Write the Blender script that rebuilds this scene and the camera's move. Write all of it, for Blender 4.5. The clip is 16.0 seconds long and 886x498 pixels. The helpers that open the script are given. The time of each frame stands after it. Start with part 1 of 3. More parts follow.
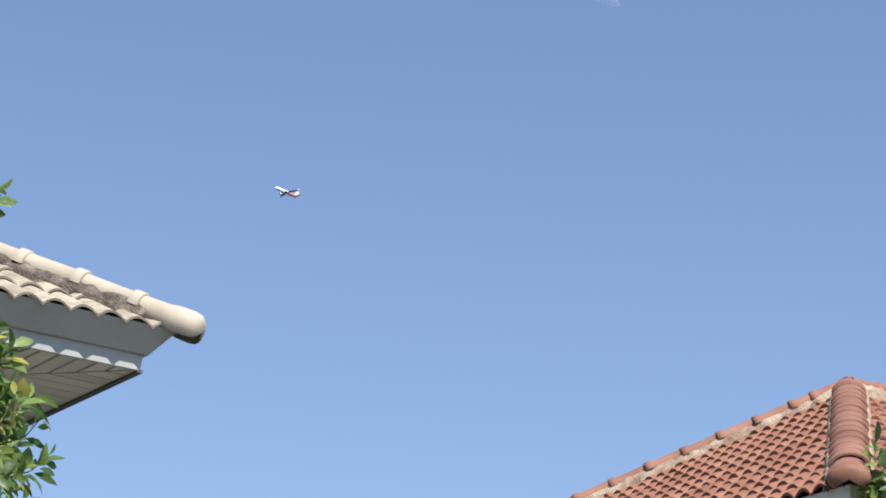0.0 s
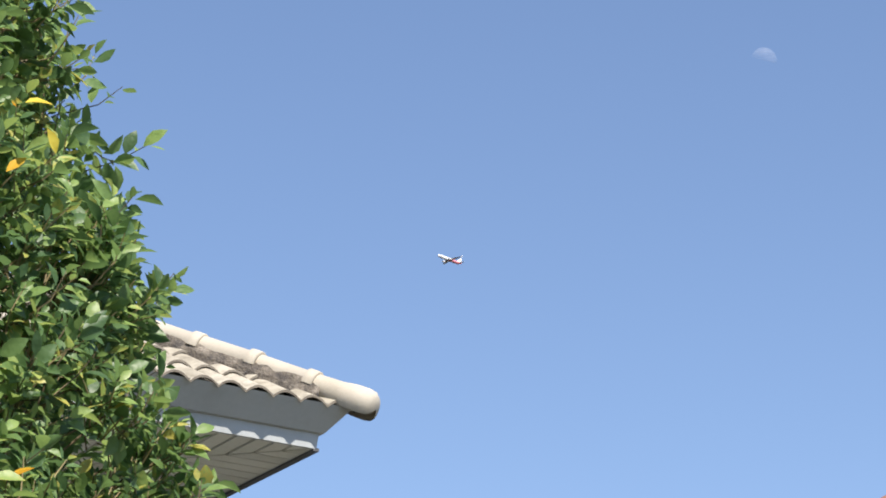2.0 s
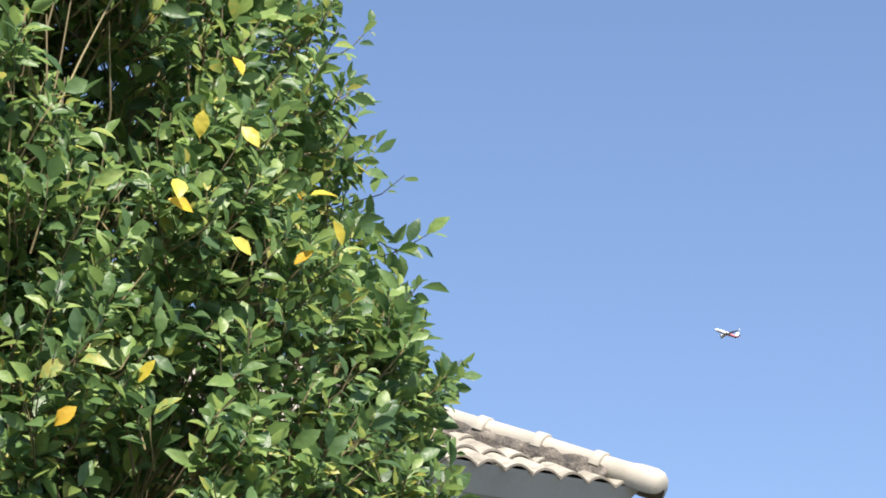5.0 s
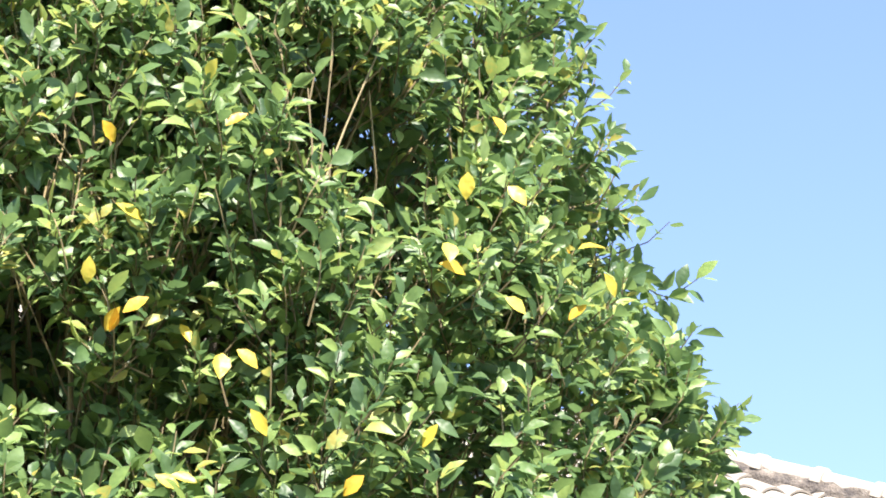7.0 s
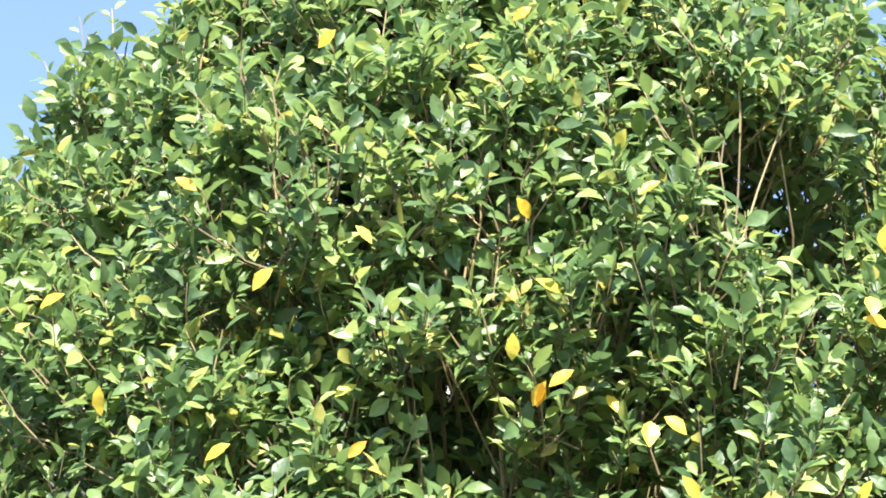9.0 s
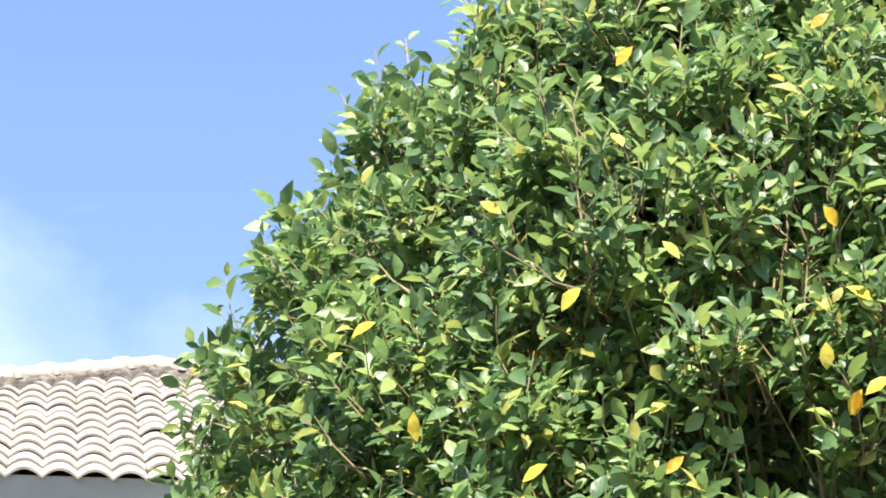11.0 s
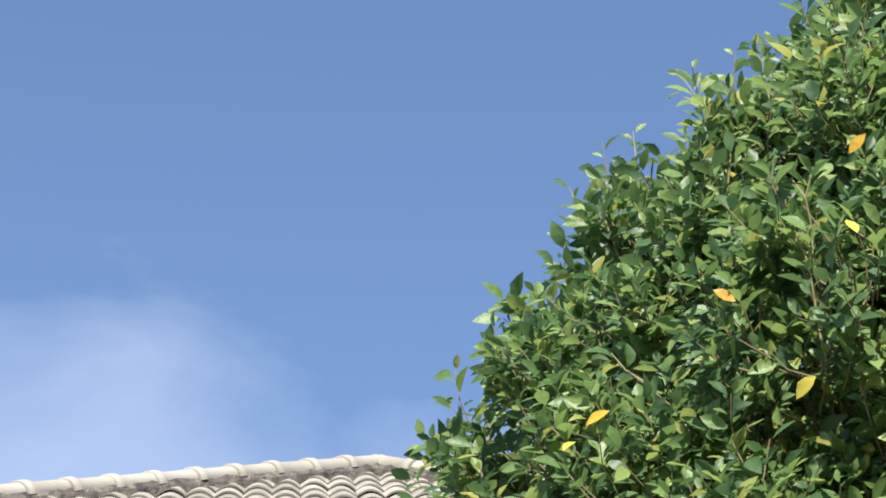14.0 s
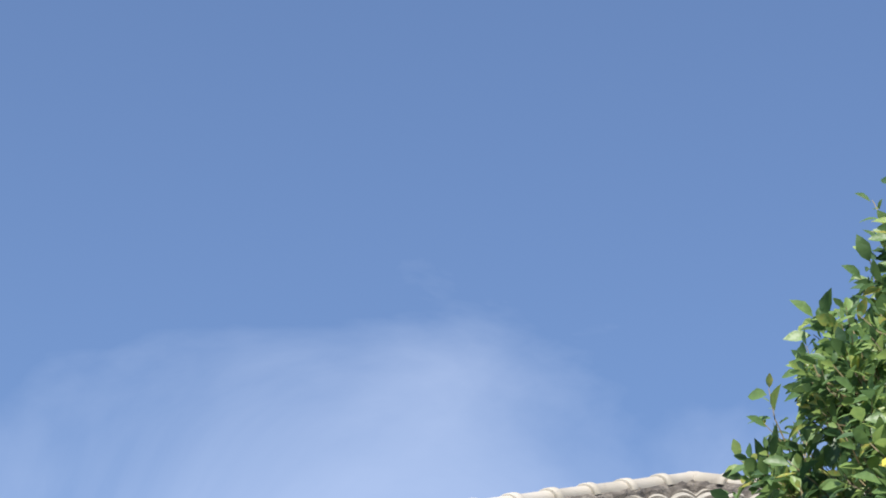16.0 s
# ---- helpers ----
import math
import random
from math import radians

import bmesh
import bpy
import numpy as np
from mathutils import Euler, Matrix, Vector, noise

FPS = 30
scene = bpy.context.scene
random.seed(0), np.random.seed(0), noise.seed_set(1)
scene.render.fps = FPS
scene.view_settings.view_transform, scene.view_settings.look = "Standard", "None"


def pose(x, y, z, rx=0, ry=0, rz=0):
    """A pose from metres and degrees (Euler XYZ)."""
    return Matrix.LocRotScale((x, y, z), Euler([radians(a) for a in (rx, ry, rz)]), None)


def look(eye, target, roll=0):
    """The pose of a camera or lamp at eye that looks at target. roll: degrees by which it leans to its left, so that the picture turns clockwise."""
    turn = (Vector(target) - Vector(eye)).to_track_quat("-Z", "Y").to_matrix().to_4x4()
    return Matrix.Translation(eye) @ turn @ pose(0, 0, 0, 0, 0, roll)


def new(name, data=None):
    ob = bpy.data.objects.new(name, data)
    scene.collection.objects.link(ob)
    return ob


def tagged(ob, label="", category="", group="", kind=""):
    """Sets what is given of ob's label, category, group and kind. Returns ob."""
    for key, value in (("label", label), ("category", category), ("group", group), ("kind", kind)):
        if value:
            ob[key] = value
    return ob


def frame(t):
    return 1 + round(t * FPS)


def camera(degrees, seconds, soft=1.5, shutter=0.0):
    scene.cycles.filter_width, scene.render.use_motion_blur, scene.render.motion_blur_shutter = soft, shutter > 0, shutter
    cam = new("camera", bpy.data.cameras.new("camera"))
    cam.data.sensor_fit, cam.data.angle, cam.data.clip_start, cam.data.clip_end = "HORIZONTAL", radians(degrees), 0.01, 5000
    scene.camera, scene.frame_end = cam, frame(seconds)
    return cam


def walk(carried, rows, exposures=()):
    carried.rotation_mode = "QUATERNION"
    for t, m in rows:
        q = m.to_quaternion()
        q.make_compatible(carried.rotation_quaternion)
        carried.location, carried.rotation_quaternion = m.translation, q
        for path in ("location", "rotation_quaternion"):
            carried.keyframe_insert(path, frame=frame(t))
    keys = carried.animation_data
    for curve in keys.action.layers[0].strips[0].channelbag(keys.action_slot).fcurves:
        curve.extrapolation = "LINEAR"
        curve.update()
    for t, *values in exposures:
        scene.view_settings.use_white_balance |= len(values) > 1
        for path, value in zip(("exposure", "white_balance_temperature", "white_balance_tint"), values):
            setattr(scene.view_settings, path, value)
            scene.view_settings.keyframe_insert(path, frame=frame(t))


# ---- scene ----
cam = camera(17.58, 16.0, soft=1.85)
EYE = (0.0, 0.0, 1.6)  # where places are sighted from; the hand-held camera sways about it


def view(x, y, z, yaw, pitch, roll):
    """Camera at x, y, z, turned left by yaw, up by pitch and leaning by roll, in degrees."""
    return pose(x, y, z, 0, 0, yaw) @ pose(0, 0, 0, 90 + pitch, 0, 0) @ pose(0, 0, 0, 0, 0, roll)


PATH = [
    (0.0, 0.041, 0.037, 1.579, -20.351, 19.625, 0.748), (0.5, 0.011, 0.022, 1.589, -19.727, 19.799, 0.661),
    (1, 0.005, 0.004, 1.593, -18.960, 20.193, 0.408), (1.5, 0.000, 0.007, 1.598, -17.953, 20.509, 0.132),
    (2, -0.001, 0.003, 1.599, -16.858, 20.898, -0.072), (2.5, -0.001, -0.014, 1.598, -16.124, 21.269, -0.045),
    (3, 0.000, 0.000, 1.600, -15.430, 21.445, 0.149), (3.5, 0.001, 0.017, 1.598, -14.309, 21.727, 0.217),
    (4, -0.011, 0.023, 1.607, -13.241, 22.057, 0.247), (4.2, -0.016, 0.022, 1.609, -12.847, 22.138, 0.360),
    (6.3, -0.072, 0.008, 1.628, -7.592, 23.373, -0.806), (6.5, -0.080, 0.013, 1.630, -7.134, 23.514, -0.955),
    (7, -0.080, -0.004, 1.646, -5.429, 23.321, -1.241), (7.5, -0.093, -0.007, 1.633, -2.982, 23.241, -1.753),
    (8, -0.113, 0.009, 1.627, -0.250, 23.416, -1.667), (8.5, -0.122, 0.014, 1.618, 2.044, 24.140, -1.459),
    (9, -0.085, -0.012, 1.626, 3.658, 24.979, -1.276), (9.5, -0.033, -0.031, 1.645, 5.193, 25.392, -1.328),
    (10, -0.040, -0.028, 1.639, 7.018, 25.406, -1.344), (10.2, -0.063, -0.024, 1.633, 7.730, 25.279, -1.370),
    (12.3, -0.174, 0.001, 1.575, 12.237, 26.510, -0.116), (12.5, -0.177, 0.001, 1.574, 12.460, 26.554, 0.022),
    (13, -0.176, -0.005, 1.574, 12.703, 26.790, 0.336), (13.5, -0.184, -0.003, 1.575, 13.311, 27.160, 0.474),
    (14, -0.202, -0.015, 1.554, 14.687, 27.802, 0.744), (14.5, -0.205, -0.043, 1.551, 16.377, 27.958, 0.522),
    (15, -0.204, -0.104, 1.541, 17.924, 27.849, 0.215), (15.5, -0.202, -0.140, 1.540, 19.437, 27.917, 0.256),
    (16, -0.195, -0.144, 1.544, 21.411, 28.005, 0.709)]
STOPS = [(0.0, 0.70, 6700, 15), (2.2, 0.83, 6680, 15), (4.0, 0.83, 6650, 15), (6.4, 1.62, 6600, 16), (7.0, 1.86, 6600, 20), (8.0, 2.24, 6650, 21), (8.5, 2.28, 6650, 21), (9.0, 2.04, 6600, 18),
         (10.2, 2.03, 6650, 18), (12.3, 0.95, 6400, 14), (12.6, 0.91, 6400, 14), (13.0, 0.76, 6400, 14), (13.5, 1.12, 6400, 14), (14.0, 0.85, 6360, 14), (14.5, 0.68, 6330, 14), (16.0, 0.70, 6250, 15)]
walk(cam, [(t, view(*row)) for t, *row in PATH], STOPS)


def way(az, el):
    """Unit vector at a compass angle (counter-clockwise from +x) and an elevation, in degrees."""
    a, e = radians(az), radians(el)
    return Vector((math.cos(a) * math.cos(e), math.sin(a) * math.cos(e), math.sin(e)))


def spot(az, el, flat):
    """Point seen from EYE at az, el, flat metres away on the plan."""
    v = way(az, el)
    return Vector(EYE) + v * (flat / math.hypot(v.x, v.y))


# ---- light ----
SUN_AZ, SUN_EL = 279.0, 52.7
sun = new("sun", bpy.data.lights.new("sun", "SUN"))
sun.data.energy, sun.data.angle, sun.data.color = 4.9, radians(0.5), (1.0, 0.95, 0.86)
sun.matrix_world = look(way(SUN_AZ, SUN_EL) * 50, (0, 0, 0))

world = bpy.data.worlds.new("sky")
scene.world = world
world.use_nodes = True
wn, wl = world.node_tree.nodes, world.node_tree.links
wn.clear()
sky = wn.new("ShaderNodeTexSky")
sky.sky_type, sky.sun_disc = "NISHITA", False
sky.sun_elevation, sky.sun_rotation = radians(SUN_EL), radians(90 - SUN_AZ)
sky.air_density, sky.dust_density, sky.ozone_density = 1.0, 0.3, 3.5
coord = wn.new("ShaderNodeTexCoord")
stretch = wn.new("ShaderNodeMapping")
stretch.inputs["Scale"].default_value = (2.6, 2.6, 5.0)
stretch.inputs["Rotation"].default_value = (0.0, 0.5, 0.3)
stretch.inputs["Location"].default_value = (3.35, 1.2, 0.55)
wisp = wn.new("ShaderNodeTexNoise")
wisp.inputs["Scale"].default_value, wisp.inputs["Detail"].default_value = 2.6, 8.0
wisp.inputs["Roughness"].default_value, wisp.inputs["Distortion"].default_value = 0.52, 0.5
toward = wn.new("ShaderNodeVectorMath")
toward.operation = "DOT_PRODUCT"
toward.inputs[1].default_value = way(112.0, 15.0)
mass = wn.new("ShaderNodeMapRange")
mass.interpolation_type = "SMOOTHSTEP"
mass.inputs["From Min"].default_value, mass.inputs["From Max"].default_value = 0.955, 0.998
mass.inputs["To Min"].default_value, mass.inputs["To Max"].default_value = -0.40, 0.17
gather = wn.new("ShaderNodeMath")
gather.operation = "ADD"
thin = wn.new("ShaderNodeMapRange")
thin.inputs["From Min"].default_value, thin.inputs["From Max"].default_value = 0.42, 0.92
thin.inputs["To Max"].default_value = 0.35
haze = wn.new("ShaderNodeMix")
haze.data_type = "RGBA"
haze.inputs["B"].default_value = (7.0, 7.6, 8.4, 1)
back = wn.new("ShaderNodeBackground")
back.inputs["Strength"].default_value = 0.1
wout = wn.new("ShaderNodeOutputWorld")
turned = wn.new("ShaderNodeMapping")
turned.inputs["Rotation"].default_value = (0.0, 0.0, radians(6.1))
wl.new(coord.outputs["Generated"], turned.inputs["Vector"])
wl.new(turned.outputs["Vector"], stretch.inputs["Vector"])
wl.new(stretch.outputs["Vector"], wisp.inputs["Vector"])
wl.new(coord.outputs["Generated"], toward.inputs[0])
wl.new(toward.outputs["Value"], mass.inputs["Value"])
wl.new(wisp.outputs["Fac"], gather.inputs[0])
wl.new(mass.outputs["Result"], gather.inputs[1])
wl.new(gather.outputs[0], thin.inputs["Value"])
wl.new(thin.outputs["Result"], haze.inputs["Factor"])
wl.new(sky.outputs["Color"], haze.inputs["A"])
wl.new(haze.outputs["Result"], back.inputs["Color"])
wl.new(back.outputs["Background"], wout.inputs["Surface"])


# ---- materials ----
def surface(name, colours, scale=6.0, fine=60.0, rough=0.7, bump=0.2, depth=0.01, vary=0.0, per="object",
            stain=None, stain_scale=2.5, stain_from=0.55, stain_to=0.75, metallic=0.0, glow=0.0, spec=0.5):
    """Procedural surface: a ramp of colours over two scales of noise, stains with a shape of their own, fine relief."""
    m = bpy.data.materials.new(name)
    m.use_nodes = True
    n, l = m.node_tree.nodes, m.node_tree.links
    b = n["Principled BSDF"]
    b.inputs["Roughness"].default_value, b.inputs["Metallic"].default_value = rough, metallic
    b.inputs["Specular IOR Level"].default_value = spec
    big, small = n.new("ShaderNodeTexNoise"), n.new("ShaderNodeTexNoise")
    for tex, s, d in ((big, scale, 5), (small, fine, 3)):
        tex.inputs["Scale"].default_value, tex.inputs["Detail"].default_value = s, d
    geo = n.new("ShaderNodeNewGeometry")
    for tex in (big, small):
        l.new(geo.outputs["Position"], tex.inputs["Vector"])
    mix = n.new("ShaderNodeMath")
    mix.operation = "MULTIPLY_ADD"
    l.new(small.outputs["Fac"], mix.inputs[0])
    mix.inputs[1].default_value = 0.35
    l.new(big.outputs["Fac"], mix.inputs[2])
    last = mix.outputs[0]
    if vary:
        rnd = n.new("ShaderNodeObjectInfo").outputs["Random"] if per == "object" else geo.outputs["Random Per Island"]
        add = n.new("ShaderNodeMath")
        add.operation = "MULTIPLY_ADD"
        l.new(rnd, add.inputs[0])
        add.inputs[1].default_value = vary
        l.new(last, add.inputs[2])
        off = n.new("ShaderNodeMath")
        off.operation = "SUBTRACT"
        l.new(add.outputs[0], off.inputs[0])
        off.inputs[1].default_value = vary / 2
        last = off.outputs[0]
    ramp = n.new("ShaderNodeValToRGB")
    while len(ramp.color_ramp.elements) < len(colours):
        ramp.color_ramp.elements.new(0.5)
    for i, (e, c) in enumerate(zip(ramp.color_ramp.elements, colours)):
        e.position, e.color = 0.4 + 0.55 * i / max(1, len(colours) - 1), (*c, 1)
    l.new(last, ramp.inputs["Fac"])
    col = ramp.outputs["Color"]
    if stain:
        st, rg, mx = n.new("ShaderNodeTexNoise"), n.new("ShaderNodeMapRange"), n.new("ShaderNodeMix")
        st.inputs["Scale"].default_value, st.inputs["Detail"].default_value = stain_scale, 8
        st.inputs["Roughness"].default_value = 0.65
        l.new(geo.outputs["Position"], st.inputs["Vector"])
        rg.inputs["From Min"].default_value, rg.inputs["From Max"].default_value = stain_from, stain_to
        l.new(st.outputs["Fac"], rg.inputs["Value"])
        mx.data_type = "RGBA"
        l.new(rg.outputs["Result"], mx.inputs["Factor"])
        l.new(col, mx.inputs["A"])
        mx.inputs["B"].default_value = (*stain, 1)
        col = mx.outputs["Result"]
    l.new(col, b.inputs["Base Color"])
    bp = n.new("ShaderNodeBump")
    bp.inputs["Strength"].default_value, bp.inputs["Distance"].default_value = bump, depth
    l.new(small.outputs["Fac"], bp.inputs["Height"])
    l.new(bp.outputs["Normal"], b.inputs["Normal"])
    return m


def leaf_surface(name, colours, per, gloss=0.46, through_light=0.38):
    """Leathery leaf: colour by leaf, glossy, letting some light through."""
    m = bpy.data.materials.new(name)
    m.use_nodes = True
    n, l = m.node_tree.nodes, m.node_tree.links
    b, out = n["Principled BSDF"], n["Material Output"]
    geo = n.new("ShaderNodeNewGeometry")
    rnd = n.new("ShaderNodeObjectInfo").outputs["Random"] if per == "object" else geo.outputs["Random Per Island"]
    noi = n.new("ShaderNodeTexNoise")
    noi.inputs["Scale"].default_value, noi.inputs["Detail"].default_value = 1.7, 4
    l.new(geo.outputs["Position"], noi.inputs["Vector"])
    spots = n.new("ShaderNodeTexNoise")
    spots.inputs["Scale"].default_value, spots.inputs["Detail"].default_value = 70, 3
    l.new(geo.outputs["Position"], spots.inputs["Vector"])
    a = n.new("ShaderNodeMath")
    a.operation = "MULTIPLY_ADD"
    l.new(noi.outputs["Fac"], a.inputs[0])
    a.inputs[1].default_value = 0.25
    l.new(rnd, a.inputs[2])
    c = n.new("ShaderNodeMath")
    c.operation = "MULTIPLY_ADD"
    l.new(spots.outputs["Fac"], c.inputs[0])
    c.inputs[1].default_value = 0.3
    l.new(a.outputs[0], c.inputs[2])
    d = n.new("ShaderNodeMath")
    d.operation = "SUBTRACT"
    l.new(c.outputs[0], d.inputs[0])
    d.inputs[1].default_value = 0.27
    ramp = n.new("ShaderNodeValToRGB")
    while len(ramp.color_ramp.elements) < len(colours):
        ramp.color_ramp.elements.new(0.5)
    for e, (p, k) in zip(ramp.color_ramp.elements, colours):
        e.position, e.color = p, (*k, 1)
    l.new(d.outputs[0], ramp.inputs["Fac"])
    l.new(ramp.outputs["Color"], b.inputs["Base Color"])
    b.inputs["Roughness"].default_value, b.inputs["Specular IOR Level"].default_value = gloss, 0.45
    wav, bp = n.new("ShaderNodeTexNoise"), n.new("ShaderNodeBump")
    wav.inputs["Scale"].default_value, wav.inputs["Detail"].default_value = 24, 2
    l.new(geo.outputs["Position"], wav.inputs["Vector"])
    bp.inputs["Strength"].default_value, bp.inputs["Distance"].default_value = 0.35, 0.02
    l.new(wav.outputs["Fac"], bp.inputs["Height"])
    l.new(bp.outputs["Normal"], b.inputs["Normal"])
    tr, mx = n.new("ShaderNodeBsdfTranslucent"), n.new("ShaderNodeMixShader")
    hs = n.new("ShaderNodeHueSaturation")
    hs.inputs["Saturation"].default_value, hs.inputs["Value"].default_value = 1.0, 1.4
    hs.inputs["Hue"].default_value = 0.49
    l.new(ramp.outputs["Color"], hs.inputs["Color"])
    l.new(hs.outputs["Color"], tr.inputs["Color"])
    mx.inputs["Fac"].default_value = through_light
    l.new(b.outputs["BSDF"], mx.inputs[1])
    l.new(tr.outputs["BSDF"], mx.inputs[2])
    l.new(mx.outputs["Shader"], out.inputs["Surface"])
    return m


CREAM = [(0.235, 0.215, 0.163), (0.340, 0.313, 0.248), (0.415, 0.387, 0.315)]
M_TILE = surface("cream_concrete_tile", CREAM, 5, 90, 0.8, 0.25, 0.004, 0.3, "object", (0.15, 0.135, 0.10), 11, 0.46, 0.76)
M_TILES = surface("cream_concrete_tiles", CREAM, 5, 90, 0.8, 0.25, 0.004, 0.0, "island", (0.15, 0.135, 0.10), 11, 0.46, 0.76)
M_CAP = surface("cream_ridge_cap", [(0.32, 0.29, 0.225), (0.395, 0.36, 0.29), (0.44, 0.41, 0.34)], 4, 90, 0.8, 0.2, 0.004, 0.2,
                "object", (0.20, 0.17, 0.135), 9, 0.60, 0.80)
M_MORTAR = surface("weathered_mortar", [(0.05, 0.042, 0.034), (0.115, 0.10, 0.08), (0.27, 0.24, 0.195)], 14, 80, 0.95, 0.8, 0.02,
                   0, "object", (0.05, 0.045, 0.04), 9, 0.5, 0.62)
M_RED = surface("terracotta_tile", [(0.16, 0.062, 0.036), (0.215, 0.092, 0.056), (0.265, 0.13, 0.083)], 4, 60, 0.75, 0.25, 0.004, 0.3,
                "object", (0.07, 0.032, 0.024), 5, 0.6, 0.85)
M_REDS = surface("terracotta_tiles", [(0.16, 0.062, 0.036), (0.215, 0.092, 0.056), (0.265, 0.13, 0.083)], 4, 60, 0.75, 0.25, 0.004,
                 0.3, "island", (0.07, 0.032, 0.024), 5, 0.6, 0.85)
M_RCAP = surface("terracotta_cap", [(0.16, 0.068, 0.045), (0.21, 0.098, 0.066), (0.26, 0.135, 0.096)], 3, 60, 0.75, 0.25, 0.004, 0.25,
                 "object", (0.085, 0.04, 0.03), 5, 0.6, 0.85)
M_RMORTAR = surface("pale_mortar", [(0.12, 0.065, 0.045), (0.30, 0.23, 0.17), (0.46, 0.40, 0.32)], 7, 60, 0.95, 0.6, 0.02)
# Darker copies of the tile colours: shade on the course lips put into colour
M_EDGE = surface("shaded_cream_tile_edge", [(0.08, 0.07, 0.054), (0.135, 0.12, 0.095), (0.20, 0.182, 0.148)], 9, 70, 0.9, 0.4, 0.004)
M_REDGE = surface("shaded_terracotta_edge", [(0.07, 0.026, 0.017), (0.105, 0.04, 0.027), (0.14, 0.057, 0.038)], 9, 70, 0.9, 0.4, 0.004)
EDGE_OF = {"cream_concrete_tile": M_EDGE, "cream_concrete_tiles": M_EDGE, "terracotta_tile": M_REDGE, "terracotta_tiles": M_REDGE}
M_FASCIA = surface("grey_fascia_paint", [(0.31, 0.34, 0.345), (0.365, 0.395, 0.40), (0.41, 0.44, 0.445)], 2, 40, 0.55, 0.15, 0.004, 0,
                   "object", (0.27, 0.28, 0.275), 5, 0.60, 0.85)
M_SOFFIT = surface("cream_soffit_board", [(0.43, 0.45, 0.40), (0.53, 0.55, 0.50), (0.60, 0.62, 0.565)], 2, 40, 0.6, 0.1, 0.003, 0.4)
M_GAP = surface("dark_board_edge", [(0.05, 0.055, 0.06), (0.09, 0.095, 0.1)], 4, 40, 0.8)
M_WALL = surface("painted_render", [(0.60, 0.60, 0.56), (0.68, 0.68, 0.64), (0.72, 0.72, 0.69)], 1.2, 50, 0.85, 0.3, 0.005, 0,
                 "object", (0.50, 0.49, 0.45), 1.5, 0.6, 0.8)
M_FRAME = surface("white_frame_paint", [(0.70, 0.70, 0.68), (0.78, 0.78, 0.76)], 3, 50, 0.45)
M_GRASS = surface("dry_earth", [(0.05, 0.045, 0.03), (0.085, 0.075, 0.055), (0.12, 0.105, 0.08)], 0.8, 25, 0.9, 0.8, 0.04, 0, "object",
                  (0.05, 0.065, 0.025), 0.35, 0.52, 0.7)
M_BARK = surface("grey_brown_bark", [(0.10, 0.075, 0.055), (0.19, 0.15, 0.11), (0.28, 0.24, 0.19)], 9, 60, 0.9, 0.8, 0.015)
M_TWIG = surface("green_brown_twig", [(0.085, 0.068, 0.035), (0.165, 0.132, 0.06), (0.27, 0.22, 0.105)], 5, 60, 0.8, 0.2, 0.003, 0.5, "island")
GREENS = [(0.0, (0.051, 0.108, 0.042)), (0.35, (0.092, 0.172, 0.057)), (0.60, (0.138, 0.231, 0.070)), (0.80, (0.200, 0.307, 0.088)),
          (0.95, (0.265, 0.360, 0.10)), (1.0, (0.40, 0.38, 0.09))]
M_LEAVES = leaf_surface("green_leaves", GREENS, "island")
M_LEAF = leaf_surface("green_leaf", GREENS[:5], "object")
M_YELLOW = leaf_surface("yellow_leaf", [(0.0, (0.58, 0.29, 0.025)), (0.3, (0.70, 0.47, 0.04)), (1.0, (0.66, 0.62, 0.10))], "object", 0.45)
M_WHITE = surface("white_aircraft_paint", [(0.72, 0.73, 0.74), (0.80, 0.80, 0.80)], 0.2, 4, 0.35)
# red and grey are paled: the haze of distance is mixed into the paint
M_REDP = surface("hazed_red_aircraft_paint", [(0.60, 0.19, 0.21), (0.68, 0.25, 0.27)], 0.2, 4, 0.35)
M_GREYP = surface("hazed_grey_aircraft_paint", [(0.60, 0.60, 0.62), (0.66, 0.66, 0.68)], 0.2, 4, 0.4)


# ---- mesh helpers ----
def mesh(name, verts, faces, mat, smooth=False, second=None):
    """One mesh; second: a material for every other face, starting with the first."""
    me = bpy.data.meshes.new(name)
    me.from_pydata([tuple(v) for v in verts], [], faces)
    me.materials.append(mat)
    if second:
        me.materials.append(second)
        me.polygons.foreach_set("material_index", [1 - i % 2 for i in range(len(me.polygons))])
    if smooth:
        me.polygons.foreach_set("use_smooth", [True] * len(me.polygons))
    me.update()
    return me


def piece(name, me, parent, m=None, label=""):
    """One mesh object under a thing or a part."""
    ob = new(name, me)
    ob.parent = parent
    if m is not None:
        ob.matrix_basis = m
    return tagged(ob, label) if label else ob


def part(name, bm, mat, parent, label="", smooth=False):
    me = bpy.data.meshes.new(name)
    bm.to_mesh(me)
    bm.free()
    me.materials.append(mat)
    if smooth:
        me.polygons.foreach_set("use_smooth", [True] * len(me.polygons))
    ob = new(name, me)
    ob.parent = parent
    return tagged(ob, label) if label else ob


def box(bm, x0, x1, y0, y1, z0, z1):
    v = [bm.verts.new((x, y, z)) for x in (x0, x1) for y in (y0, y1) for z in (z0, z1)]
    for f in ((0, 1, 3, 2), (4, 6, 7, 5), (0, 4, 5, 1), (2, 3, 7, 6), (0, 2, 6, 4), (1, 5, 7, 3)):
        bm.faces.new([v[i] for i in f])


